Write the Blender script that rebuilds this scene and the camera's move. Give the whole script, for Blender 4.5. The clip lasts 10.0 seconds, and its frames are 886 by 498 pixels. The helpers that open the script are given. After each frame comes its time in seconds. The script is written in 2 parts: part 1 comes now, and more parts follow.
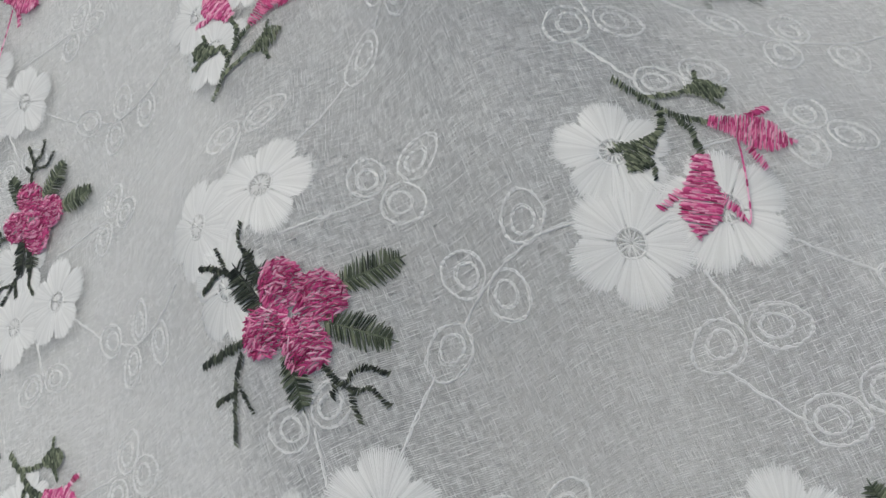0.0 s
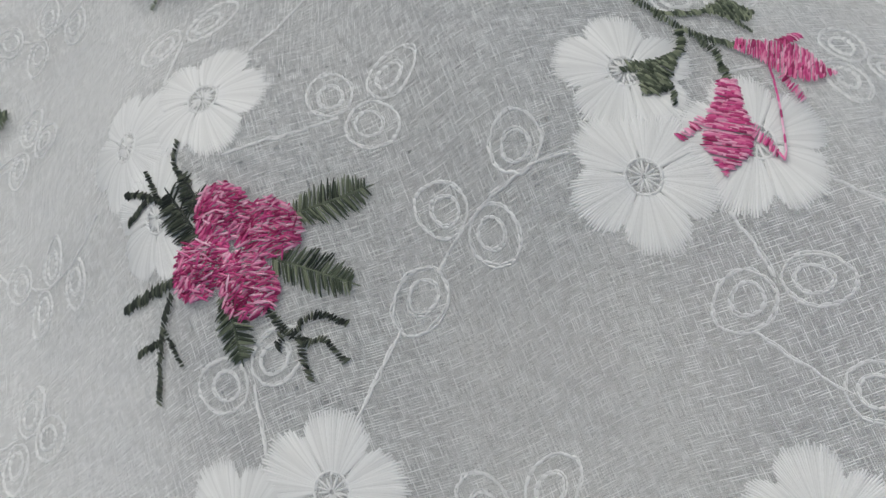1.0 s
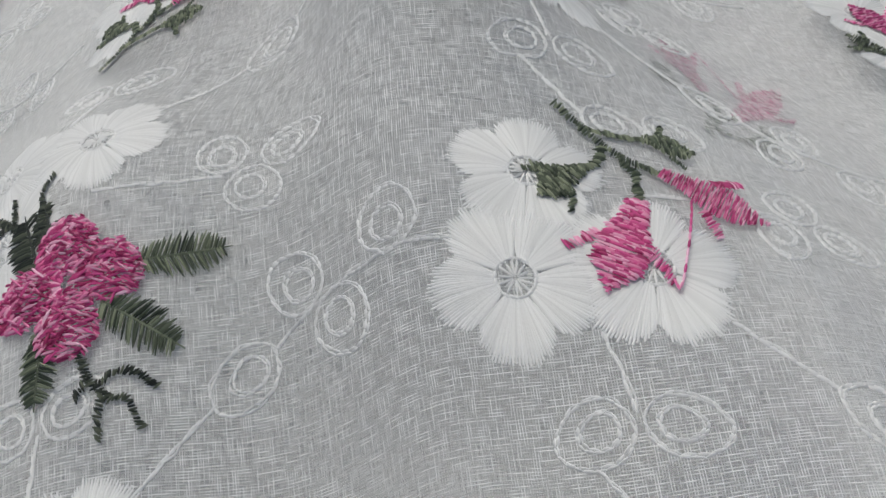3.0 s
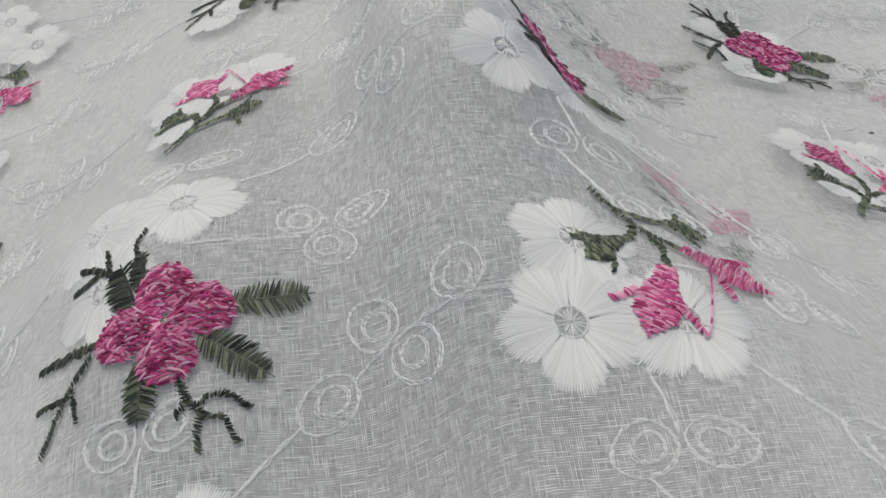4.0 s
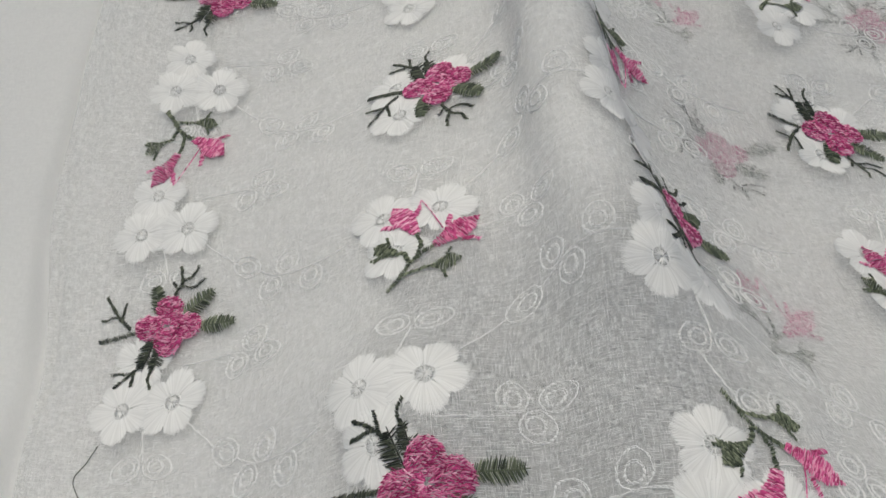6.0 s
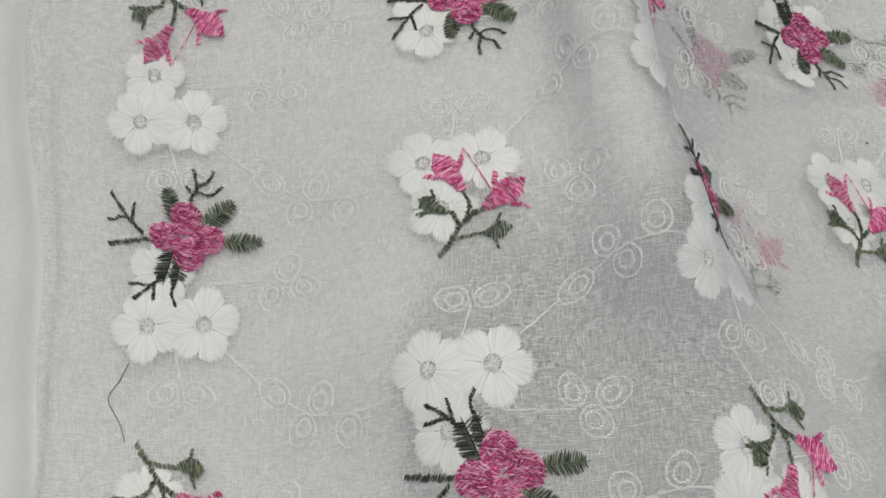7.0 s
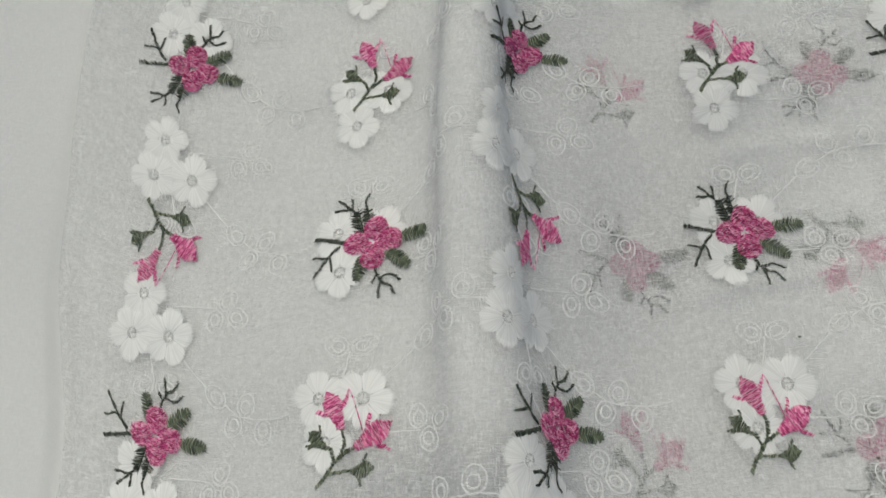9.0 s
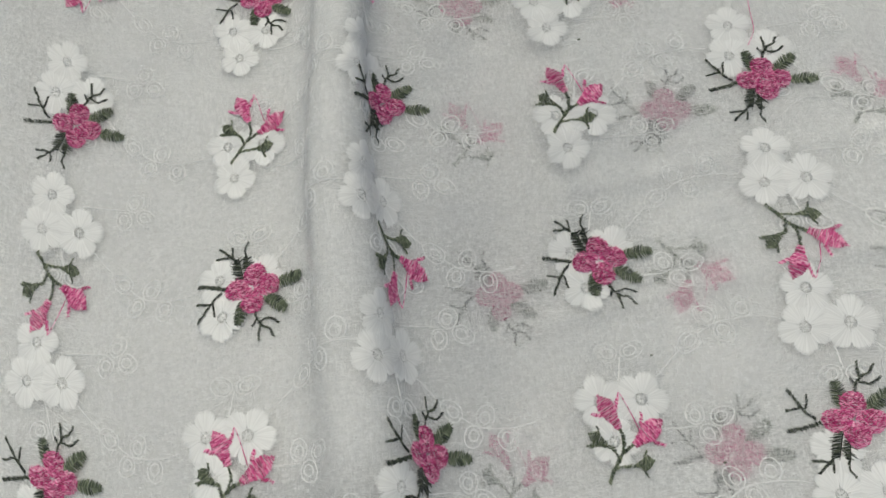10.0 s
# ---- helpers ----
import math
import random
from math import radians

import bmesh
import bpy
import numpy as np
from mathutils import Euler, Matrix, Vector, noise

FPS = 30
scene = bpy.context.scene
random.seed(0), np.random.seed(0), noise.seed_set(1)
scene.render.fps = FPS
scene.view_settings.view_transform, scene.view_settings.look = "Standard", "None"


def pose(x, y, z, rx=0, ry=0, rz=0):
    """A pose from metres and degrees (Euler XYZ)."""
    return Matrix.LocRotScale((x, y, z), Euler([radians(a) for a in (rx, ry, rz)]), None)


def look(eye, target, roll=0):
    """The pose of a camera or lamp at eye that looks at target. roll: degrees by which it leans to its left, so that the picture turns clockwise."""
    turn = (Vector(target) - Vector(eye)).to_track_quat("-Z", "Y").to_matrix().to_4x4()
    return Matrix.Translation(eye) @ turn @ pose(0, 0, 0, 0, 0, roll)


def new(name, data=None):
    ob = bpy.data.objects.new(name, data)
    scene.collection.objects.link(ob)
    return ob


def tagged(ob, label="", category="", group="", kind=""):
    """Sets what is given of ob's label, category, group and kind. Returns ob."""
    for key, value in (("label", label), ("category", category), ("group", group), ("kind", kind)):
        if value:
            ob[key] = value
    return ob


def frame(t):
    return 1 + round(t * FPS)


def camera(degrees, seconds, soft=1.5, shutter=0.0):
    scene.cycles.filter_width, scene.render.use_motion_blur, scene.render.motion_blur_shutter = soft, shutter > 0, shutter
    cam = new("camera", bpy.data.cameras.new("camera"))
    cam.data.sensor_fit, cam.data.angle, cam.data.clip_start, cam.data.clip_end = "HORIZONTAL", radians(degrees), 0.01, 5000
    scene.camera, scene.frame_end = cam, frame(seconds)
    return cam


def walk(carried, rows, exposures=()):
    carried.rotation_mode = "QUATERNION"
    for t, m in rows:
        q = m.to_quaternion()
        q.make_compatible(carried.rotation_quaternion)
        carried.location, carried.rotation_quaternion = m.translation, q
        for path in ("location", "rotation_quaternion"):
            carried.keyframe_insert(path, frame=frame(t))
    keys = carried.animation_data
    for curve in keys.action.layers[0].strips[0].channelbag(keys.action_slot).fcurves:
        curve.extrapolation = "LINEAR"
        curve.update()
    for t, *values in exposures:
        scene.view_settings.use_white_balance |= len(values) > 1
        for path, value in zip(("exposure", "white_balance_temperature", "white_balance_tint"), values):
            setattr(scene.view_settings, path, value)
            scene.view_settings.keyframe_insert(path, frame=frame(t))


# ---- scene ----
EXPOSURES = [(0.0, -0.59, 6150, 1), (3.0, -0.51, 6200, 2), (6.0, -0.50, 6450, 1), (8.0, -0.58, 6400, -1), (10.0, -0.50, 6450, -2)]
cam = camera(42.07, 10.0)
walk(cam, [
    (0, pose(0.0472, -0.0761, 0.1944, 26.77, 11.62, -15.13)),
    (0.5, pose(0.0438, -0.0663, 0.1796, 24.51, 9.87, -14.21)),
    (1, pose(0.0387, -0.0704, 0.1668, 27.37, 7.77, -14.08)),
    (1.5, pose(0.0402, -0.0749, 0.1575, 30.21, 6.55, -13.86)),
    (2, pose(0.0457, -0.0771, 0.1515, 33.89, 4.63, -9.77)),
    (2.2, pose(0.0505, -0.0748, 0.1523, 33.38, 4.32, -7.50)),
    (3.3, pose(0.0611, -0.0879, 0.1324, 44.90, 4.54, -1.42)),
    (3.5, pose(0.0506, -0.0921, 0.1428, 44.22, 2.21, -4.17)),
    (4, pose(0.0412, -0.1054, 0.1431, 50.36, -0.44, -3.32)),
    (4.5, pose(0.0433, -0.1192, 0.1689, 50.75, 0.44, -1.95)),
    (5, pose(0.0251, -0.1189, 0.2084, 47.71, -2.29, -2.66)),
    (5.5, pose(0.0108, -0.1090, 0.2324, 45.05, -3.15, -2.54)),
    (6, pose(0.0016, -0.0972, 0.2370, 39.32, -3.15, -1.28)),
    (6.2, pose(-0.0042, -0.0835, 0.2456, 35.31, -2.80, -1.87)),
    (7.3, pose(-0.0801, -0.0159, 0.2780, 16.97, -18.41, -3.81)),
    (7.5, pose(-0.0833, -0.0096, 0.2724, 15.10, -19.29, -3.19)),
    (8, pose(-0.1021, 0.0010, 0.2684, 11.96, -23.60, -2.53)),
    (8.2, pose(-0.0979, -0.0010, 0.2878, 13.96, -20.90, -1.80)),
    (8.5, pose(-0.0700, 0.0026, 0.3215, 18.15, -14.65, -1.24)),
    (9, pose(0.0377, 0.0365, 0.3632, 15.93, -0.53, 1.42)),
    (9.2, pose(0.0505, 0.0410, 0.3736, 15.27, -0.57, 0.62)),
    (9.5, pose(0.0483, 0.0425, 0.3836, 15.10, -2.72, -0.91)),
    (10, pose(0.0495, 0.0416, 0.3946, 16.04, -4.15, -2.00)),
], exposures=EXPOSURES)

# ---- light: soft daylight from a hazy open sky and an added wide sun ----
world = bpy.data.worlds.new("daylight")
world.use_nodes = True
scene.world = world
wn = world.node_tree
bg = wn.nodes["Background"]
sky = wn.nodes.new("ShaderNodeTexSky")
sky.sky_type, sky.sun_disc = "NISHITA", False
sky.air_density, sky.dust_density, sky.ozone_density = 0.5, 5.0, 0.3
sky.sun_elevation, sky.sun_rotation = radians(73), radians(-35)
wn.links.new(sky.outputs[0], bg.inputs[0])
bg.inputs[1].default_value = 0.15
sun = new("sun", bpy.data.lights.new("sun", "SUN"))
sun.data.energy, sun.data.angle, sun.data.color = 1.0, radians(60), (1.0, 0.95, 0.88)
sun.matrix_world = look((-0.17, 0.24, 0.94), (0, 0, 0))

# ---- the draped sheet: folds and the pattern's repeat ----
FOLD = dict(
    ra=0.0112,
    rv=0.1162,
    rs=-3.5696,
    rb=0.0234,
    rc0=0.0514,
    rc1=-0.0616,
    rc2=0.2251,
    wl=-4.3133,
    wl1=-5.3452,
    wr=-3.7824,
    wr1=-1.6371,
    la=0.0626,
    lv=0.1680,
    fq=0.1558,
    fv=0.0341,
    k=0.4776,
)
# soft swells and hollows: height, place along and up the cloth, log of the two widths, turn
SWELLS = [
    (-0.0270, -0.1209, 0.0469, -2.6565, -1.7301, 0.8481),
    (0.0340, -0.0149, 0.2406, -2.3578, -2.4793, -0.1583),
    (-0.0492, 0.4206, 0.1265, -2.3511, -1.2278, -0.1344),
    (-0.0366, -0.0519, 0.1929, -2.7626, -2.3048, -0.0071),
    (-0.0435, 0.0543, -0.0477, -3.7658, -2.3143, 0.0885),
    (0.0293, 0.0706, 0.0076, -2.9210, -2.4308, 1.0282),
    (-0.0079, 0.0334, 0.0344, -3.3742, -4.3228, -0.3907),
    (-0.0084, 0.0122, 0.0980, -2.7003, -3.5527, 0.3838),
    (-0.0142, 0.1112, 0.0228, -2.3970, -3.2159, -0.8521),
    (-0.0060, 0.1192, 0.0875, -3.5039, -2.2626, -0.6491),
    (0.0093, 0.1850, 0.1946, -2.6692, -3.2245, -1.1171),
    (-0.0573, -0.1538, 0.2217, -0.6411, -3.8238, 1.5884),
    (-0.0261, 0.2038, 0.1460, -2.4813, -1.2688, -0.5651),
]
# slack in the plane, in millimetres, by powers of the place
SLACK = {
    (1, 0): (-7.86, 0.49),
    (0, 1): (-1.34, -8.82),
    (2, 0): (0.15, 7.28),
    (1, 1): (-2.77, -2.11),
    (0, 2): (3.36, -4.56),
    (3, 0): (1.76, -1.50),
    (2, 1): (0.68, 3.46),
    (1, 2): (-3.79, -0.31),
    (0, 3): (-0.54, -0.49),
}
PU, PV, EU, EV = 0.0817, 0.0690, -0.0028, 0.0033
FOOT = (-0.0125, -0.0140)

MM = 0.001
PW = 0.0585


def fold_height(u, v):
    """Height of the upper sheet over the table at cloth place (u, v): a long fold, a near lift, soft hollows, a rolled left edge."""
    f = FOLD
    a = f["ra"] / (1 + np.exp(np.clip((v - f["rv"]) / math.exp(f["rs"]), -40, 40))) + f["rb"]
    d = u - (f["rc0"] + f["rc1"] * v + f["rc2"] * v * v)
    wl = np.exp(np.clip(f["wl"] + f["wl1"] * v, -4.1, -2.3))
    wr = np.exp(np.clip(f["wr"] + f["wr1"] * v, -4.1, -2.3))
    z = a * np.exp(-0.5 * (d / np.where(d < 0, wl, wr)) ** 2)
    z = z + f["la"] * np.exp(-0.5 * ((u - 0.04) / 0.09) ** 2) / (1 + np.exp(np.clip((v - f["lv"]) / 0.04, -40, 40)))
    z = z - f["fq"] * np.clip(f["fv"] - v, 0, 0.2) ** 2
    inner = np.maximum(u, -0.125)
    for a, bu, bv, w, h, r in SWELLS:
        c, s = math.cos(r), math.sin(r)
        x, y = inner - bu, v - bv
        z = z + a * np.exp(-0.5 * ((c * x + s * y) / math.exp(w)) ** 2 - 0.5 * ((c * y - s * x) / math.exp(h)) ** 2)
    line = v - 0.116 - 0.14 * (u - 0.14)
    z = z + 0.0016 * np.exp(-((line / 0.003) ** 2)) / (1 + np.exp(np.clip((0.125 - u) / 0.008, -40, 40)))
    line = v - 0.168 - 0.1 * (u - 0.14)
    z = z + 0.001 * np.exp(-((line / 0.004) ** 2)) / (1 + np.exp(np.clip((0.14 - u) / 0.02, -40, 40)))
    # fine slack of the cloth and the roll along its left edge
    z = z + 0.0006 * np.sin(u * 47 + v * 13) + 0.0005 * np.sin(v * 61 - u * 29 + 1.0)
    edge = u + 0.124 + 0.004 * np.sin(v * 9)
    z = z + 0.017 * np.exp(-0.5 * (edge / 0.011) ** 2) - 0.03 / (1 + np.exp(np.clip((edge + 0.022) / 0.003, -40, 40)))
    return z


def step_up(x):
    return 1 / (1 + np.exp(np.clip(-x, -40, 40)))


def under_height(u, v):
    """The layer below: flat beside the folds, clinging to their flanks, sunk under the near crest to darken it."""
    top = fold_height(u, v)
    flat = -0.026 + 0.021 * step_up((u - 0.1) / 0.015) + 0.0008 * np.sin(u * 31 + v * 19)
    flat = flat + 0.003 * step_up(-(v - 0.118 - 0.12 * (u - 0.16)) / 0.0015) * (u > 0.09)
    left = step_up((-0.115 - u) / 0.004)
    flat = np.minimum(flat, top - 0.003) * (1 - left) + (fold_height(np.maximum(u, -0.1), v) - 0.014) * left
    bow = 0.016 * np.clip(0.06 - v, 0, 0.2)
    # added well: its depth makes the sheer cloth above look shaded
    hollow = step_up((u + 0.002 + bow) / 0.007) * step_up((0.088 + bow - u) / 0.007) * step_up((0.044 - v) / 0.009) * step_up((v + 0.11) / 0.008)
    cling = step_up((u + 0.1) / 0.006) * step_up((0.115 - u) / 0.008)
    return cling * (top - 0.002 - 0.1 * hollow) + (1 - cling) * flat


class Sheet:
    """A cloth laid over a height field so that lengths along it are kept."""

    def __init__(self, height, u0, u1, v0, v1, step, lift=0.0, shift=(0, 0), under=None):
        self.u = np.arange(u0, u1 + step / 2, step)
        self.v = np.arange(v0, v1 + step / 2, step)
        self.step = step
        uu, vv = np.meshgrid(self.u, self.v, indexing="ij")
        z = height(uu, vv)
        zu, zv = np.gradient(z, self.u, self.v)
        xu, yv = np.sqrt(np.clip(1 - zu**2, 0.03, 1)), np.sqrt(np.clip(1 - zv**2, 0.03, 1))
        x, y = np.zeros_like(z), np.zeros_like(z)
        x[1:] = np.cumsum((xu[1:] + xu[:-1]) / 2, 0) * step
        y[:, 1:] = np.cumsum((yv[:, 1:] + yv[:, :-1]) / 2, 1) * step
        i0, i1, j0 = np.argmin(abs(self.u)), np.argmin(abs(self.u - 0.2)), np.argmin(abs(self.v - 0.2))
        k = FOLD["k"]
        x = x - ((1 - k) * x[i0] + k * (x[i1] - 0.2))[None, :] + shift[0]
        y = y - y[:, j0 : j0 + 1] + 0.2 + shift[1]
        un, vn = np.clip(uu / 0.1, -1.4, 2.8), np.clip((vv - 0.1) / 0.1, -1.9, 1.9)
        for (a, b), (sx, sy) in SLACK.items():
            x = x + sx * MM * un**a * vn**b
            y = y + sy * MM * un**a * vn**b
        self.p = np.stack([x, y, (under(uu, vv) if under else z) + lift], -1)
        du, dv = np.gradient(self.p, axis=0), np.gradient(self.p, axis=1)
        n = np.cross(du, dv)
        self.n = n / np.linalg.norm(n, axis=-1, keepdims=True)

    def at(self, uv, h):
        fu = np.clip((uv[:, 0] - self.u[0]) / self.step, 0, len(self.u) - 1.001)
        fv = np.clip((uv[:, 1] - self.v[0]) / self.step, 0, len(self.v) - 1.001)
        i, j = fu.astype(int), fv.astype(int)
        a, b = (fu - i)[:, None], (fv - j)[:, None]
        mix = lambda g: (g[i, j] * (1 - a) + g[i + 1, j] * a) * (1 - b) + (g[i, j + 1] * (1 - a) + g[i + 1, j + 1] * a) * b
        return mix(self.p) + mix(self.n) * h[:, None]

    def inside(self, u, v, m=0.03):
        return self.u[0] - m < u < self.u[-1] + m and self.v[0] - m < v < self.v[-1] + m

    def mesh(self, name):
        nu, nv = len(self.u), len(self.v)
        me = bpy.data.meshes.new(name)
        idx = np.arange(nu * nv).reshape(nu, nv)
        quads = np.stack([idx[:-1, :-1], idx[1:, :-1], idx[1:, 1:], idx[:-1, 1:]], -1).reshape(-1, 4)
        me.vertices.add(nu * nv)
        me.vertices.foreach_set("co", self.p.reshape(-1))
        me.loops.add(len(quads) * 4)
        me.loops.foreach_set("vertex_index", quads.reshape(-1).astype(np.int32))
        me.polygons.add(len(quads))
        me.polygons.foreach_set("loop_start", np.arange(0, len(quads) * 4, 4, dtype=np.int32))
        me.polygons.foreach_set("use_smooth", np.ones(len(quads), dtype=bool))
        me.update(calc_edges=True)
        uv = np.stack(np.meshgrid(self.u, self.v, indexing="ij"), -1).reshape(-1, 2)[quads.reshape(-1)]
        layer = me.uv_layers.new(name="weave")
        layer.data.foreach_set("uv", uv.reshape(-1).astype(np.float32))
        return me


# ---- materials ----
def node_material(name):
    m = bpy.data.materials.new(name)
    m.use_nodes = True
    t = m.node_tree
    for n in list(t.nodes):
        t.nodes.remove(n)
    return m, t, t.nodes.new("ShaderNodeOutputMaterial")


def math_node(t, op, a, b=None, c=None):
    n = t.nodes.new("ShaderNodeMath")
    n.operation = op
    for i, v in enumerate((a, b, c)):
        if v is None:
            continue
        if isinstance(v, (int, float)):
            n.inputs[i].default_value = v
        else:
            t.links.new(v, n.inputs[i])
    return n.outputs[0]


def voile(name, colour, open_share):
    """Sheer cotton voile: two sets of uneven threads with gaps between them."""
    m, t, out = node_material(name)
    uv = t.nodes.new("ShaderNodeUVMap")
    uv.uv_map = "weave"
    sep = t.nodes.new("ShaderNodeSeparateXYZ")
    t.links.new(uv.outputs[0], sep.inputs[0])
    # slow wander of the threads
    wander = t.nodes.new("ShaderNodeTexNoise")
    wander.inputs["Scale"].default_value = 90.0
    wander.inputs["Detail"].default_value = 2.0
    t.links.new(uv.outputs[0], wander.inputs["Vector"])
    w = math_node(t, "MULTIPLY", math_node(t, "SUBTRACT", wander.outputs[0], 0.5), 0.0005)
    threads = []
    for axis, pitch in ((0, 0.0003), (1, 0.00033)):
        along, across = sep.outputs[1 - axis], math_node(t, "ADD", sep.outputs[axis], w)
        wave = math_node(t, "COSINE", math_node(t, "MULTIPLY", across, 2 * math.pi / pitch))
        wave = math_node(t, "MULTIPLY_ADD", wave, 0.5, 0.5)
        # slubs: each thread thick in some stretches
        comb = t.nodes.new("ShaderNodeCombineXYZ")
        t.links.new(math_node(t, "MULTIPLY", across, 3500.0), comb.inputs[0])
        t.links.new(math_node(t, "MULTIPLY", along, 300.0), comb.inputs[1])
        comb.inputs[2].default_value = 3.0 + 5 * axis
        slub = t.nodes.new("ShaderNodeTexNoise")
        slub.inputs["Scale"].default_value = 1.0
        slub.inputs["Detail"].default_value = 3.0
        t.links.new(comb.outputs[0], slub.inputs["Vector"])
        ramp = t.nodes.new("ShaderNodeMapRange")
        ramp.inputs[1].default_value, ramp.inputs[2].default_value = 0.34, 0.74
        ramp.inputs[3].default_value, ramp.inputs[4].default_value = 0.0, 1.15
        t.links.new(slub.outputs[0], ramp.inputs[0])
        threads.append(math_node(t, "ADD", math_node(t, "MULTIPLY", wave, math_node(t, "ADD", math_node(t, "MULTIPLY", ramp.outputs[0], 0.65), 0.3)), math_node(t, "MULTIPLY", ramp.outputs[0], 0.16)))
    cover = math_node(t, "MAXIMUM", threads[0], threads[1])
    patch = t.nodes.new("ShaderNodeTexNoise")
    patch.inputs["Scale"].default_value = 900.0
    patch.inputs["Detail"].default_value = 4.0
    t.links.new(uv.outputs[0], patch.inputs["Vector"])
    cover = math_node(t, "ADD", cover, math_node(t, "MULTIPLY", math_node(t, "SUBTRACT", patch.outputs[0], 0.5), 0.6))
    gap = t.nodes.new("ShaderNodeMapRange")
    gap.inputs[1].default_value, gap.inputs[2].default_value = 0.19, 0.9
    gap.inputs[3].default_value, gap.inputs[4].default_value = min(open_share * 2.6, 0.95), open_share * 0.04
    t.links.new(cover, gap.inputs[0])
    bump = t.nodes.new("ShaderNodeBump")
    bump.inputs["Strength"].default_value, bump.inputs["Distance"].default_value = 0.65, 0.00012
    t.links.new(cover, bump.inputs["Height"])
    stain = t.nodes.new("ShaderNodeTexNoise")
    stain.inputs["Scale"].default_value = 14.0
    t.links.new(uv.outputs[0], stain.inputs["Vector"])
    tone = t.nodes.new("ShaderNodeMix")
    tone.data_type = "RGBA"
    tone.inputs[6].default_value = (*colour, 1)
    tone.inputs[7].default_value = (colour[0] * 0.95, colour[1] * 0.95, colour[2] * 0.96, 1)
    t.links.new(stain.outputs[0], tone.inputs[0])
    diff, trans, clear = t.nodes.new("ShaderNodeBsdfDiffuse"), t.nodes.new("ShaderNodeBsdfTranslucent"), t.nodes.new("ShaderNodeBsdfTransparent")
    for n in (diff, trans):
        t.links.new(tone.outputs[2], n.inputs["Color"])
        t.links.new(bump.outputs[0], n.inputs["Normal"])
    body, whole = t.nodes.new("ShaderNodeMixShader"), t.nodes.new("ShaderNodeMixShader")
    body.inputs[0].default_value = 0.2
    t.links.new(diff.outputs[0], body.inputs[1])
    t.links.new(trans.outputs[0], body.inputs[2])
    t.links.new(gap.outputs[0], whole.inputs[0])
    t.links.new(body.outputs[0], whole.inputs[1])
    t.links.new(clear.outputs[0], whole.inputs[2])
    t.links.new(whole.outputs[0], out.inputs[0])
    return m


def yarn(name, dark, mid, light, gloss=0.35):
    """Embroidery thread: a soft sheen, each stitch its own random tone from dark to light."""
    m, t, out = node_material(name)
    geo = t.nodes.new("ShaderNodeNewGeometry")
    ramp = t.nodes.new("ShaderNodeValToRGB")
    ramp.color_ramp.elements[0].color, ramp.color_ramp.elements[1].color = (*dark, 1), (*light, 1)
    e = ramp.color_ramp.elements.new(0.5)
    e.color = (*mid, 1)
    t.links.new(geo.outputs["Random Per Island"], ramp.inputs[0])
    fine = t.nodes.new("ShaderNodeTexNoise")
    fine.inputs["Scale"].default_value = 2500.0
    co = t.nodes.new("ShaderNodeTexCoord")
    t.links.new(co.outputs["Object"], fine.inputs["Vector"])
    bump = t.nodes.new("ShaderNodeBump")
    bump.inputs["Strength"].default_value, bump.inputs["Distance"].default_value = 0.5, 0.0001
    t.links.new(fine.outputs[0], bump.inputs["Height"])
    p = t.nodes.new("ShaderNodeBsdfPrincipled")
    p.inputs["Roughness"].default_value = 0.55
    p.inputs["Specular IOR Level"].default_value = gloss
    p.inputs["Sheen Weight"].default_value = 0.1
    t.links.new(ramp.outputs[0], p.inputs["Base Color"])
    t.links.new(bump.outputs[0], p.inputs["Normal"])
    t.links.new(p.outputs[0], out.inputs[0])
    return m


M_VOILE = voile("white_voile", (0.92, 0.92, 0.9), 0.4)
M_UNDER = voile("white_voile_below", (0.92, 0.92, 0.9), 0.05)
M_WHITE = yarn("white_yarn", (0.7, 0.7, 0.69), (0.77, 0.77, 0.76), (0.83, 0.83, 0.82))
# light tones of the coloured yarns paint highlights onto random stitches
M_PINK = yarn("pink_yarn", (0.27, 0.012, 0.085), (0.7, 0.09, 0.31), (0.95, 0.6, 0.75))
M_GREEN = yarn("green_yarn", (0.014, 0.024, 0.014), (0.075, 0.096, 0.06), (0.28, 0.31, 0.21))
M_DARK = yarn("dark_green_yarn", (0.008, 0.012, 0.01), (0.03, 0.04, 0.028), (0.13, 0.145, 0.1))


def plain(name, colour, rough=0.8, scale=40.0):
    m, t, out = node_material(name)
    p = t.nodes.new("ShaderNodeBsdfPrincipled")
    n = t.nodes.new("ShaderNodeTexNoise")
    n.inputs["Scale"].default_value, n.inputs["Detail"].default_value = scale, 5.0
    r = t.nodes.new("ShaderNodeValToRGB")
    r.color_ramp.elements[0].color = (*[c * 0.9 for c in colour], 1)
    r.color_ramp.elements[1].color = (*[min(1, c * 1.08) for c in colour], 1)
    t.links.new(n.outputs[0], r.inputs[0])
    t.links.new(r.outputs[0], p.inputs["Base Color"])
    p.inputs["Roughness"].default_value = rough
    t.links.new(p.outputs[0], out.inputs[0])
    return m


# kept dark so the well under the near crest stays shaded
M_TABLE = plain("table_paint", (0.22, 0.225, 0.23))

# ---- stitches ----
rng = np.random.default_rng(7)


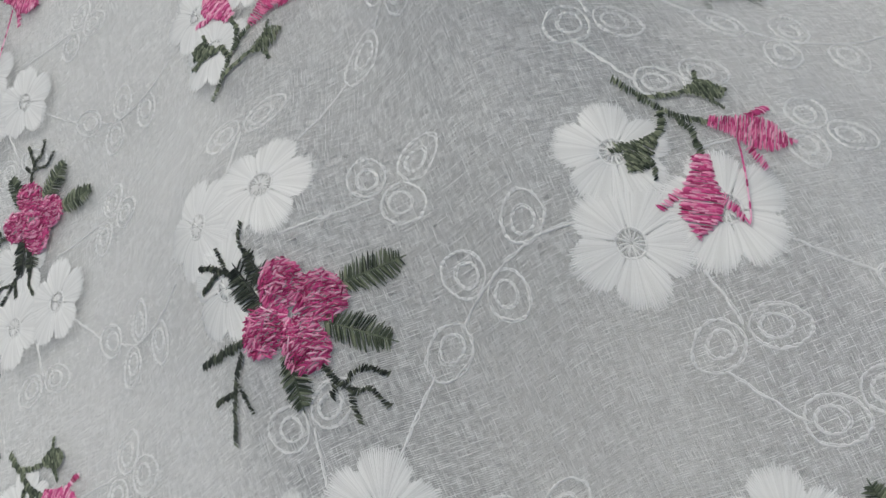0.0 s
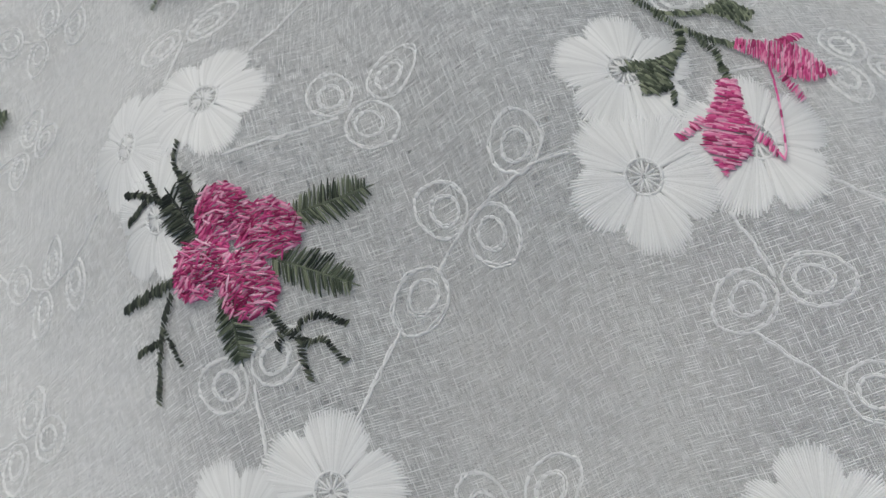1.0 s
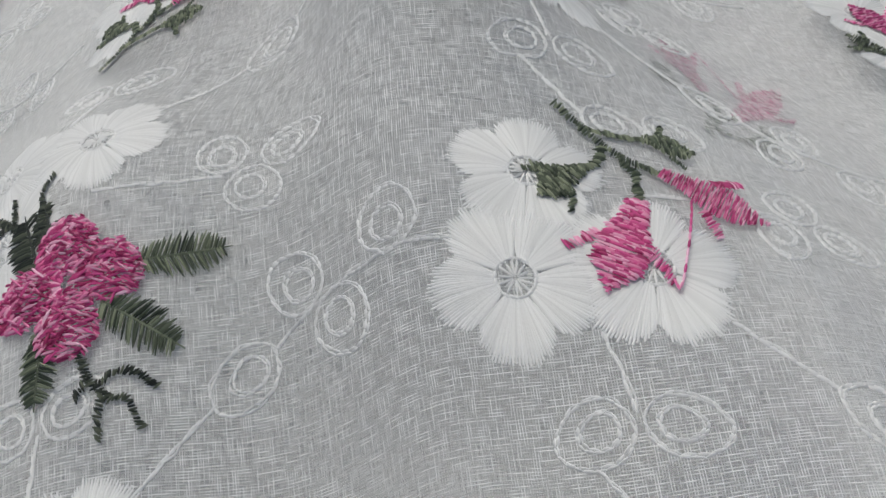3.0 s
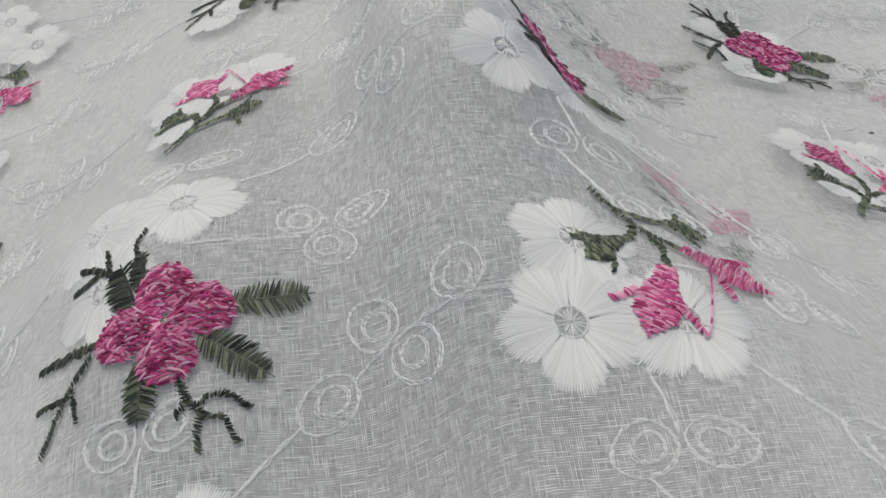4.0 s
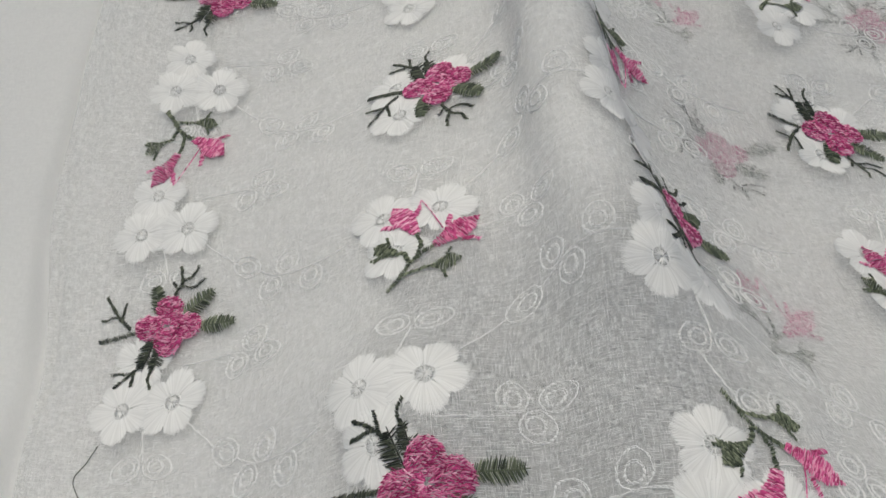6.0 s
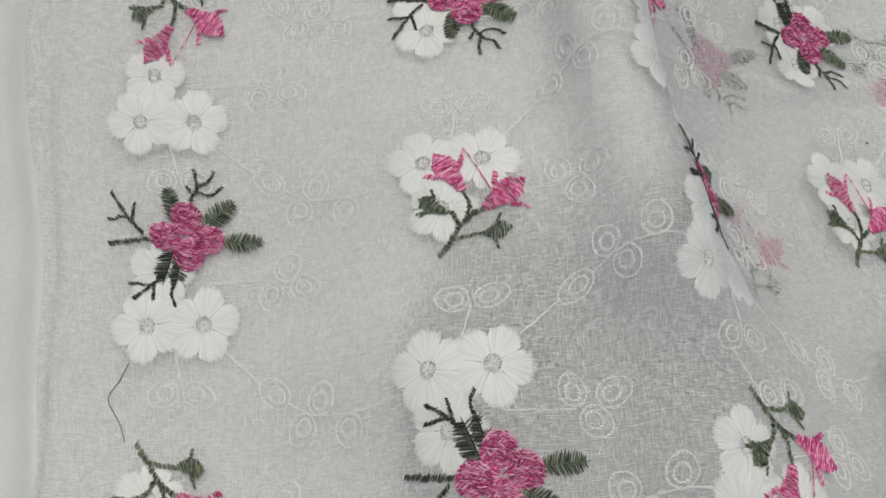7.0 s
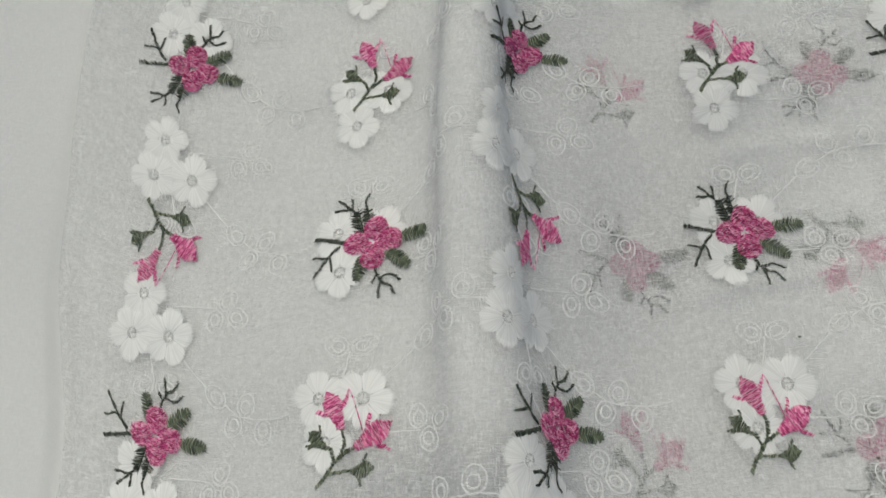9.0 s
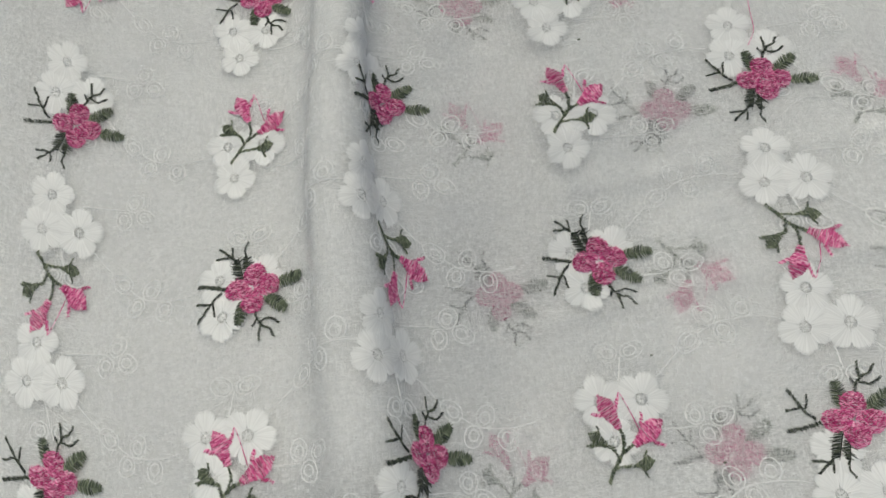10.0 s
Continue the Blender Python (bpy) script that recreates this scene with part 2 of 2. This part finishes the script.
class Thread:
    """A bundle of stitches in the plane of the cloth, in millimetres, laid on a sheet later."""

    def __init__(self):
        self.rows = []  # ax ay bx by width height base

    def add(self, a, b, w=0.5, h=0.25, base=0.08):
        self.rows.append((a[0], a[1], b[0], b[1], w, h, base))
        return self

    def along(self, pts, w=0.5, h=0.3, seg=1.6, base=0.08, jit=0.12):
        """A run of overlapping stitches along a line."""
        pts = smooth(pts)
        length = np.r_[0, np.cumsum(np.linalg.norm(np.diff(pts, axis=0), axis=1))]
        n = max(2, int(length[-1] / seg))
        s = np.linspace(0, length[-1], n + 1)
        p = np.stack([np.interp(s, length, pts[:, k]) for k in (0, 1)], 1) + rng.normal(0, jit, (n + 1, 2))
        for a, b in zip(p[:-1], p[1:]):
            d = (b - a) * 0.12
            self.add(a - d, b + d, w, h, base)
        return self

    def satin(self, pts, width, step=0.5, w=0.33, h=0.32, base=0.1, lean=0.3, taper=0.0):
        """Short stitches across a line: a covered stem with saw-toothed edges."""
        pts = smooth(pts)
        length = np.r_[0, np.cumsum(np.linalg.norm(np.diff(pts, axis=0), axis=1))]
        n = max(3, int(length[-1] / (0.68 * step)))
        s = np.linspace(0, length[-1], n)
        p = np.stack([np.interp(s, length, pts[:, k]) for k in (0, 1)], 1)
        d = np.gradient(p, axis=0)
        d /= np.linalg.norm(d, axis=1, keepdims=True) + 1e-9
        side = np.stack([-d[:, 1], d[:, 0]], 1)
        p = p + np.stack([np.convolve(rng.normal(0, 0.3, n + 4), np.ones(5) / 5, "valid") for _ in (0, 1)], 1)
        for i in range(n):
            r = width / 2 * (1 - taper * i / n) * rng.uniform(0.65, 1.35)
            off = d[i] * lean * rng.uniform(0.5, 1.4)
            self.add(p[i] - side[i] * r - off, p[i] + side[i] * r + off, w, h, base)
        return self

    def arrays(self):
        return np.array(self.rows, float).reshape(-1, 7)


def smooth(pts, n=10):
    """A rounded line through the points."""
    p = np.array(pts, float)
    if len(p) < 3:
        return p
    q = np.vstack([2 * p[0] - p[1], p, 2 * p[-1] - p[-2]])
    out = []
    for i in range(1, len(q) - 2):
        for t in np.linspace(0, 1, n, endpoint=False):
            a, b, c, d = q[i - 1 : i + 3]
            out.append(0.5 * (2 * b + (c - a) * t + (2 * a - 5 * b + 4 * c - d) * t**2 + (3 * b - a - 3 * c + d) * t**3))
    return np.array(out + [p[-1]])


def lay(name, thread, material, sheet, place, parent, label=""):
    """One mesh of stitches laid on the sheet; place maps millimetres of a motif to cloth metres."""
    r = thread.arrays()
    if not len(r):
        return None
    a, b, w, h, base = r[:, :2], r[:, 2:4], r[:, 4:5], r[:, 5], r[:, 6]
    d = b - a
    ln = np.linalg.norm(d, axis=1, keepdims=True) + 1e-9
    side = np.stack([-d[:, 1], d[:, 0]], 1) / ln * w / 2
    pts, hs = [], []
    for f, ws, hf in ((0.0, 0.45, 0.2), (0.3, 1.0, 1.0), (0.7, 1.0, 1.0), (1.0, 0.45, 0.2)):
        c = a + d * f
        for sgn, top in ((-1, 0.0), (0, 1.0), (1, 0.0)):
            pts.append(c + side * sgn * ws)
            hs.append((base + h * top * hf) * MM)
    pts, hs = np.stack(pts, 1), np.stack(hs, 1)
    if material is not M_WHITE:
        hs = hs + 0.45 * MM  # the coloured work lies over the white
    n = len(r)
    co = sheet.at(place(pts.reshape(-1, 2)), hs.reshape(-1))
    quads = []
    for k in range(3):
        quads += [(3 * k, 3 * k + 1, 3 * k + 4, 3 * k + 3), (3 * k + 1, 3 * k + 2, 3 * k + 5, 3 * k + 4)]
    faces = (np.array(quads)[None] + 12 * np.arange(n)[:, None, None]).reshape(-1, 4)
    me = bpy.data.meshes.new(name)
    me.vertices.add(len(co))
    me.vertices.foreach_set("co", co.reshape(-1))
    me.loops.add(faces.size)
    me.loops.foreach_set("vertex_index", faces.reshape(-1).astype(np.int32))
    me.polygons.add(len(faces))
    me.polygons.foreach_set("loop_start", np.arange(0, faces.size, 4, dtype=np.int32))
    me.polygons.foreach_set("use_smooth", np.ones(len(faces), dtype=bool))
    me.update(calc_edges=True)
    me.materials.append(material)
    ob = new(name, me)
    ob.parent = parent
    return tagged(ob, label)


# ---- the motifs, in millimetres ----
def petals(centre, radius, turn):
    """The five petals of a white blossom: radial stitches with a scalloped edge."""
    cx, cy = centre
    out = []
    for k in range(5):
        mid = turn + k * 72
        t = Thread()
        n = 32
        for i in range(n):
            f = (i + 0.5) / n * 2 - 1
            ang = radians(mid + f * 36)
            rr = radius * (0.60 + 0.43 * math.sqrt(max(0, 1 - abs(f) ** 2.4 * 0.98))) * rng.uniform(0.94, 1.03)
            r0 = radius * rng.uniform(0.2, 0.27)
            fan = radians(mid + f * 30)
            a = (cx + math.cos(fan) * r0, cy + math.sin(fan) * r0)
            b = (cx + math.cos(ang) * rr, cy + math.sin(ang) * rr)
            t.add(a, b, radius * 0.05, 0.3, 0.05 + 0.03 * (k % 2) + rng.uniform(0, 0.1))
        out.append(t)
    return out


def blossom_heart(centre, radius):
    t = Thread()
    cx, cy = centre
    for i in range(15):
        a = radians(i * 24 + rng.uniform(-6, 6))
        r0, r1 = radius * 0.03, radius * rng.uniform(0.17, 0.25)
        t.add((cx + math.cos(a) * r0, cy + math.sin(a) * r0), (cx + math.cos(a) * r1, cy + math.sin(a) * r1), 0.32, 0.3, 0.12)
    for i in range(16):
        a, b = radians(i * 22.5), radians(i * 22.5 + 26)
        t.add((cx + math.cos(a) * radius * 0.25, cy + math.sin(a) * radius * 0.25), (cx + math.cos(b) * radius * 0.24, cy + math.sin(b) * radius * 0.24), 0.4, 0.3, 0.14)
    return t


def ring(t, centre, rx, ry, turn):
    """An open oval leaf: an outer and an inner round of running stitches."""
    c, s = math.cos(radians(turn)), math.sin(radians(turn))
    rx, ry = rx * 0.96, ry * 0.98
    for ax, ay, off, seg in ((rx, ry, 0.0, 22), (rx * 0.97, ry * 0.94, 0.05, 19), (rx * 0.56, ry * 0.56, rx * 0.14, 14), (rx * 0.48, ry * 0.5, rx * 0.16, 11)):
        pts = []
        for i in range(seg + 1):
            g = 2 * math.pi * i / seg
            r = 1 + rng.normal(0, 0.03)
            x, y = math.cos(g) * ax * r - off, math.sin(g) * ay * r * (1 - 0.12 * math.cos(g))
            pts.append((centre[0] + c * x - s * y, centre[1] + s * x + c * y))
        pts[-1] = pts[0]
        for a, b in zip(pts[:-1], pts[1:]):
            t.add(a, b, rng.uniform(0.28, 0.42), 0.28, 0.06)
    return t


def leaf(base, tip, width, one_sided=False):
    """A feathered leaf: slanting stitches off a midrib, spiky at the edge."""
    t = Thread()
    a, b = np.array(base, float), np.array(tip, float)
    d = b - a
    ln = np.linalg.norm(d)
    d /= ln
    side = np.array([-d[1], d[0]])
    n = int(ln / 0.34)
    for i in range(n):
        f = i / n
        p = a + d * ln * f * 0.9
        r = width * (math.sin(math.pi * min(1, f * 0.74 + 0.2)) ** 0.6) * rng.uniform(0.78, 1.18)
        for sg in (-1, 1):
            if one_sided and sg < 0 and rng.random() < 0.75:
                continue
            q = p + side * sg * r + d * r * rng.uniform(0.3, 0.6)
            t.add(p - side * sg * 0.2, q, 0.31, 0.34, 0.14 + rng.uniform(0, 0.15))
    t.add(a, b, 0.4, 0.3, 0.2)
    return t


def berry(centre, rx, ry, turn=0.0):
    """One of the four round heads of a rose: packed bowed rows of stitches."""
    t = Thread()
    c, s = math.cos(turn), math.sin(turn)
    put = lambda x, y: (centre[0] + c * x - s * y, centre[1] + s * x + c * y)
    for layer in range(3):
        y = -ry
        while y < ry:
            half = rx * math.sqrt(max(0.04, 1 - (y / ry) ** 2))
            x = -half - rng.uniform(0, 0.5)
            while x < half:
                step = rng.uniform(0.8, 2.0)
                e = min(x + step, half + rng.uniform(0, 0.7))
                bow = lambda q: 0.7 * (1 - (q / rx) ** 2)
                tilt = rng.normal(0, 0.16 if layer == 0 else 0.34)
                t.add(put(x, y + bow(x) - 0.3 - tilt), put(e, y + bow(e) - 0.3 + tilt), rng.uniform(0.24, 0.36), 0.34, 0.12 + 0.26 * layer + 0.9 * max(0.0, 1 - (x / rx) ** 2 - (y / ry) ** 2) + rng.uniform(0, 0.15))
                x += step * (0.9 if layer == 0 else rng.uniform(1.0, 2.2))
            y += (0.36, 0.5, 0.72)[layer]
    return t


def fill(outline_left, outline_right, step=0.45, w=0.5):
    """Satin between two edges given by points at the same heights."""
    t = Thread()
    l, r = np.array(outline_left, float), np.array(outline_right, float)
    n = max(4, int(max(np.linalg.norm(np.diff(l, axis=0), axis=1).sum(), np.linalg.norm(np.diff(r, axis=0), axis=1).sum()) / step))
    k = np.linspace(0, len(l) - 1, n)
    for q in k:
        a = [np.interp(q, range(len(l)), l[:, i]) for i in (0, 1)]
        b = [np.interp(q, range(len(r)), r[:, i]) for i in (0, 1)]
        j = rng.normal(0, 0.18, 4)
        p, e = np.array([a[0] + j[0], a[1] + j[1]]), np.array([b[0] + j[2], b[1] + j[3]])
        cuts = max(1, int(np.linalg.norm(e - p) / 1.15 + rng.uniform(0, 0.9)))
        at = np.r_[0, np.sort(rng.uniform(0.15, 0.85, cuts - 1)), 1]
        for s0, s1 in zip(at[:-1], at[1:]):
            t.add(p + (e - p) * max(0, s0 - 0.06), p + (e - p) * min(1, s1 + 0.06), w, 0.36, 0.16 + rng.uniform(0, 0.2))
    return t


def white_cluster(sheet, place, parent, blossoms, fine):
    for centre, radius, turn in blossoms:
        ps = petals(centre, radius, turn)
        heart = blossom_heart(centre, radius)
        if fine:
            ob = lay("white_blossom", heart, M_WHITE, sheet, place, parent, "white satin-stitched blossom with a pierced centre")
            for p in ps:
                lay("petal", p, M_WHITE, sheet, place, ob)
        else:
            for p in ps:
                heart.rows += p.rows
            lay("white_blossom", heart, M_WHITE, sheet, place, parent)


def tendril(sheet, place, parent, lines, rings, fine):
    t = Thread()
    for ln in lines:
        t.along(ln, 0.42, 0.3, 1.1, 0.06, 0.12)
        t.along([(x + 0.2, y + 0.12) for x, y in ln], 0.3, 0.25, 1.4, 0.1, 0.16)
    if fine:
        ob = lay("tendril", t, M_WHITE, sheet, place, parent, "white corded tendril with open oval leaves")
        for r in rings:
            lay("oval_leaf", ring(Thread(), *r), M_WHITE, sheet, place, ob)
    else:
        for r in rings:
            ring(t, *r)
        lay("tendril", t, M_WHITE, sheet, place, parent)


def rose_spray(sheet, place, parent, fine):
    stems = Thread()
    stems.satin([(-11, 0.4), (-17, 1.6), (-23.0, 2.6)], 1.7, 0.52)
    stems.satin([(-12.5, -1), (-16, -4.4), (-20.8, -12.2)], 1.3, 0.52)
    stems.satin([(-16.6, -5.4), (-22.4, -4.4)], 1.0, 0.5)
    stems.satin([(-15.4, -4.8), (-14.2, -9.8)], 1.0, 0.5)
    stems.satin([(1.6, -9), (3.2, -12.4), (5.2, -15)], 1.3, 0.52)
    stems.satin([(4.6, -14.2), (4.4, -17), (4.2, -20)], 1.1, 0.52)
    stems.satin([(5.2, -15), (8.0, -16), (9.8, -19)], 1.1, 0.52)
    stems.satin([(3.0, -12), (1.4, -14.6)], 1.0, 0.5)
    stems.satin([(4.0, -13.2), (8.0, -12), (11.6, -14.4)], 1.0, 0.52)
    stems.satin([(-6.5, 8.5), (-9.6, 12.6), (-15.8, 17.4)], 1.1, 0.5)
    stems.satin([(-9.8, 12.8), (-10.2, 17.6)], 1.0, 0.5)
    stems.satin([(-11, 13.6), (-16.8, 13.2)], 1.0, 0.5)
    stems.satin([(-3.6, 12), (-5.0, 16), (-3.6, 19.2)], 0.9, 0.5)
    spray = lay("rose_spray", stems, M_DARK, sheet, place, parent, "embroidered spray of pink roses with dark green leaves")
    bits = [
        ("leaf", leaf((10.0, 1.6), (22.2, 2.2), 2.8), M_GREEN),
        ("leaf", leaf((5.0, -3.2), (15.4, -10.2), 2.9), M_GREEN),
        ("leaf", leaf((-3.0, -4.6), (-4.2, -14.8), 2.7), M_GREEN),
        ("leaf", leaf((-4.0, 3.0), (-7.6, 13.4), 3.7, True), M_DARK),
        ("leaf", leaf((-2.0, 5.0), (-4.2, 14.4), 2.5, True), M_DARK),
        ("rose_head", berry((0.2, 5.2), 4.3, 4.2), M_PINK),
        ("rose_head", berry((-6.2, -0.4), 4.4, 4.0), M_PINK),
        ("rose_head", berry((6.2, 0.6), 4.3, 4.1), M_PINK),
        ("rose_head", berry((0.4, -5.6), 4.2, 4.4), M_PINK),
    ]
    centre = Thread()
    for i in range(14):
        a = rng.uniform(0, 6.28)
        centre.add((math.cos(a) * 0.5, math.sin(a) * 0.5), (math.cos(a) * 3.2, math.sin(a) * 3.2), 0.5, 0.35, 0.4)
    bits.append(("rose_heart", centre, M_PINK))
    for n, t, m in bits:
        lay(n, t, m, sheet, place, spray)


def bell_sprig(sheet, place, parent, fine):
    fx, fy = FOOT[0] * 1000, FOOT[1] * 1000
    mv = lambda pts: [(x + fx, y + fy) for x, y in pts]
    stems = Thread()
    stems.satin(mv([(0, 0), (3.4, 4.8), (6.6, 9.0), (9.6, 11.2), (12.6, 12.6)]), 1.6, 0.52)
    stems.satin(mv([(7.2, 9.4), (8.4, 13.4), (7.6, 18.4)]), 1.4, 0.52)
    stems.satin(mv([(5.4, 8.4), (3.6, 12), (-0.6, 13.4), (-4.6, 13.2)]), 1.4, 0.52)
    stems.satin(mv([(3.0, 4.4), (8, 5.2), (13.2, 5.2)]), 1.2, 0.52)
    sprig = lay("bell_sprig", stems, M_GREEN, sheet, place, parent, "embroidered sprig of two pink bell flowers on dark green stems")
    def flare(apex, tips, narrow, step, w):
        """A cup of stitches that widens from the stem, with two pointed arms and a tongue."""
        p0, t1, t2, t3 = np.array(apex), *map(np.array, tips)
        mid1, mid2 = p0 + (t1 - p0) * 0.68 + (t2 - t1) * 0.12, p0 + (t3 - p0) * 0.68 + (t2 - t3) * 0.12
        axis = (t2 - p0) / np.linalg.norm(t2 - p0)
        wide = np.array([-axis[1], axis[0]])
        wide = wide * (1 if wide @ (t1 - t3) > 0 else -1)
        cup = fill(mv([p0 + wide * narrow, p0 + (mid1 - p0) * 0.5 + wide * 0.2, mid1]), mv([p0 - wide * narrow, p0 + (mid2 - p0) * 0.5 - wide * 0.2, mid2]), step, w)
        tongue = fill(mv([mid1, (mid1 + t2) / 2 + wide * narrow, t2]), mv([mid2, (mid2 + t2) / 2 - wide * narrow, t2]), step, w)
        for tip, m1 in ((t1, mid1), (t3, mid2)):
            cup.satin(mv([m1 * 1.1 - tip * 0.1, tip]), 1.25 * narrow, 0.46, taper=0.3)
        return cup, tongue

    for apex, tips in (((1.8, 13.2), ((-5.6, 13.4), (-4.4, 17.8), (-0.6, 20.0))), ((11.6, 5.1), ((16.4, 10.2), (18.8, 6.4), (15.2, 0.8)))):
        bud, tongue = flare(apex, tips, 0.9, 0.22, 0.25)
        bud.rows += tongue.rows
        lay("leaf_bud", bud, M_GREEN, sheet, place, sprig)
    for apex, tips in (((12.2, 12.3), ((16.6, 23.4), (24.0, 20.4), (23.8, 11.4))), ((7.6, 18.4), ((-2.0, 24.6), (1.4, 31.0), (9.0, 30.2)))):
        cup, tongue = flare(apex, tips, 1.35, 0.21, 0.25)
        ob = lay("bell_flower", cup, M_PINK, sheet, place, sprig, "pink satin-stitched bell flower")
        lay("bell_tongue", tongue, M_PINK, sheet, place, ob)
    loose = Thread().along(mv([(9.0, 30.2), (9.6, 31.2), (12.4, 24), (14.6, 17.6)]), 0.35, 0.3, 1.2, 0.5, 0.03)
    lay("jump_thread", loose, M_PINK, sheet, place, sprig, "fine pink thread between the flowers")


def white_work(sheet, place, parent, fine, trailing=False):
    """Three white blossoms and the corded tendrils that tie them to their neighbours."""
    white_cluster(sheet, place, parent, (((-7.9, 0.2), 9.9, 97), ((7.9, -0.2), 10.4, 62), ((-4.6, -14.4), 9.6, 135)), fine)
    tendril(sheet, place, parent, [[(0.6, 7.4), (1.6, 11.5), (2.5, 16)]], [((-2.4, 18), 4.6, 3.6, 158), ((7.6, 18.3), 4.9, 3.3, 20)], fine)
    if trailing:
        tendril(sheet, place, parent, [[(-2.6, 21.2), (1.0, 26), (4.8, 31)]], [((9.0, 32.4), 4.8, 3.6, 20), ((18.2, 31.4), 4.8, 3.4, 15)], fine)
    tendril(sheet, place, parent, [[(9, -11.4), (18, -11.6), (27, -11.4)]], [((31.6, -14.6), 4.4, 3.7, 325), ((26.8, -6.8), 4.2, 3.6, 95), ((37.0, -8.2), 4.8, 3.5, 20)], fine)
    tendril(sheet, place, parent, [[(15, 7.4), (20, 12), (25, 16.4)], [(32.6, 21.6), (36, 23.8), (40, 25.5), (46, 26.4), (54, 26.6), (62, 25.4)]],
            [((28.8, 19.0), 5.2, 3.6, 215), ((36.4, 28.8), 4.4, 3.7, 135), ((42.6, 21.8), 4.5, 3.8, 305), ((50.2, 30.8), 4.3, 4.0, 80)], fine)


# how far the white work lies off its column of coloured sprays
DRIFT = {-1: -0.003, 0: -0.006, 1: -0.0125}


def embroider(sheet, parent, cols, rows, fine_box=None, shift=(0.0, 0.0)):
    for c in cols:
        flip = c % 2 != 0
        sg = -1 if flip else 1
        cells = [(r * PV + (EV if flip else 0), r, False) for r in rows]
        cells += [(j * PW + (-0.0115 if flip else 0.0260), j, True) for j in range(rows[0] - 1, int(rows[-1] * 1.3) + 2)]
        for v0, r, white in cells:
            u0 = c * PU + (EU if flip else 0) + shift[0] + (DRIFT.get(c, -0.002) if white else 0.0005)
            w0 = v0 + shift[1] + (0 if white else 0.0009 * sg)
            if not sheet.inside(u0, w0):
                continue
            place = lambda p, u0=u0, w0=w0, sg=sg: np.stack([u0 + p[:, 0] * MM, w0 + sg * p[:, 1] * MM], 1)
            fine = fine_box is not None and fine_box[0] <= c <= fine_box[1] and fine_box[2] <= v0 <= fine_box[3]
            if white:
                white_work(sheet, place, parent, fine, c == 1)
            elif (c + r) % 2 == 0:
                rose_spray(sheet, place, parent, fine)
            else:
                bell_sprig(sheet, place, parent, fine)


# ---- the place ----
def slab(name, x0, x1, y0, y1, z0, z1, material, label, kind="structure"):
    bm = bmesh.new()
    bmesh.ops.create_cube(bm, size=1.0, matrix=Matrix.Translation(((x0 + x1) / 2, (y0 + y1) / 2, (z0 + z1) / 2)) @ Matrix.Diagonal((x1 - x0, y1 - y0, z1 - z0, 1)))
    me = bpy.data.meshes.new(name)
    bm.to_mesh(me)
    bm.free()
    me.materials.append(material)
    return tagged(new(name, me), label, name, kind=kind)


table = slab("ground", -2, 2, -2, 2, -0.14, -0.0864, M_TABLE, "dark grey matt surface under the folded cloth")

under = Sheet(fold_height, -0.45, 0.75, -0.3, 0.95, 0.0025, under=under_height)
me = under.mesh("folded_cloth")
me.materials.append(M_UNDER)
lower = tagged(new("folded_cloth", me), "lower layer of white embroidered cotton voile lying flat", "cloth")
upper = Sheet(fold_height, -0.16, 0.5, -0.2, 0.75, 0.0025)
me = upper.mesh("embroidered_cloth")
me.materials.append(M_VOILE)
cloth = tagged(new("embroidered_cloth", me), "sheer white voile embroidered with pink roses, draped in folds", "cloth")
embroider(upper, cloth, range(-1, 7), range(-3, 11), (-1, 1, -0.06, 0.16))
embroider(under, lower, range(2, 6), range(1, 6), None, (-0.042, -0.008))


# ---- loose ends and specks ----
def loose_thread(points, material, label, width=0.28):
    """A stray end of thread lying on the sheet; points in cloth millimetres."""
    t = Thread().along(points, width, 0.3, 1.0, 0.35, 0.05)
    lay("loose_thread", t, material, upper, lambda p: p * MM, cloth, label)


loose_thread([(-99.7, 16.5), (-101, 21), (-104.3, 27), (-101.5, 32), (-99.3, 36.5)], M_DARK, "stray dark green thread end")
loose_thread([(241, 226), (245, 233), (246, 243), (247, 252)], M_PINK, "stray pink thread end")
loose_thread([(250, 196), (258, 199), (266, 196), (270, 190)], M_WHITE, "stray white thread loop")
for su, sv in ((170, 238), (176, 100), (150, 262), (196, 60)):
    bm = bmesh.new()
    bmesh.ops.create_icosphere(bm, subdivisions=1, radius=0.00045)
    for vert in bm.verts:
        vert.co.x *= 1.5 + 0.4 * math.sin(su)
        vert.co.z *= 0.4
        vert.co += Vector(upper.at(np.array([[su * MM, sv * MM]]), np.array([0.0002]))[0])
    me = bpy.data.meshes.new("lint_speck")
    bm.to_mesh(me)
    bm.free()
    me.materials.append(M_DARK)
    tagged(new("lint_speck", me), "tiny dark speck of lint on the white cloth", "speck", "specks on the cloth")
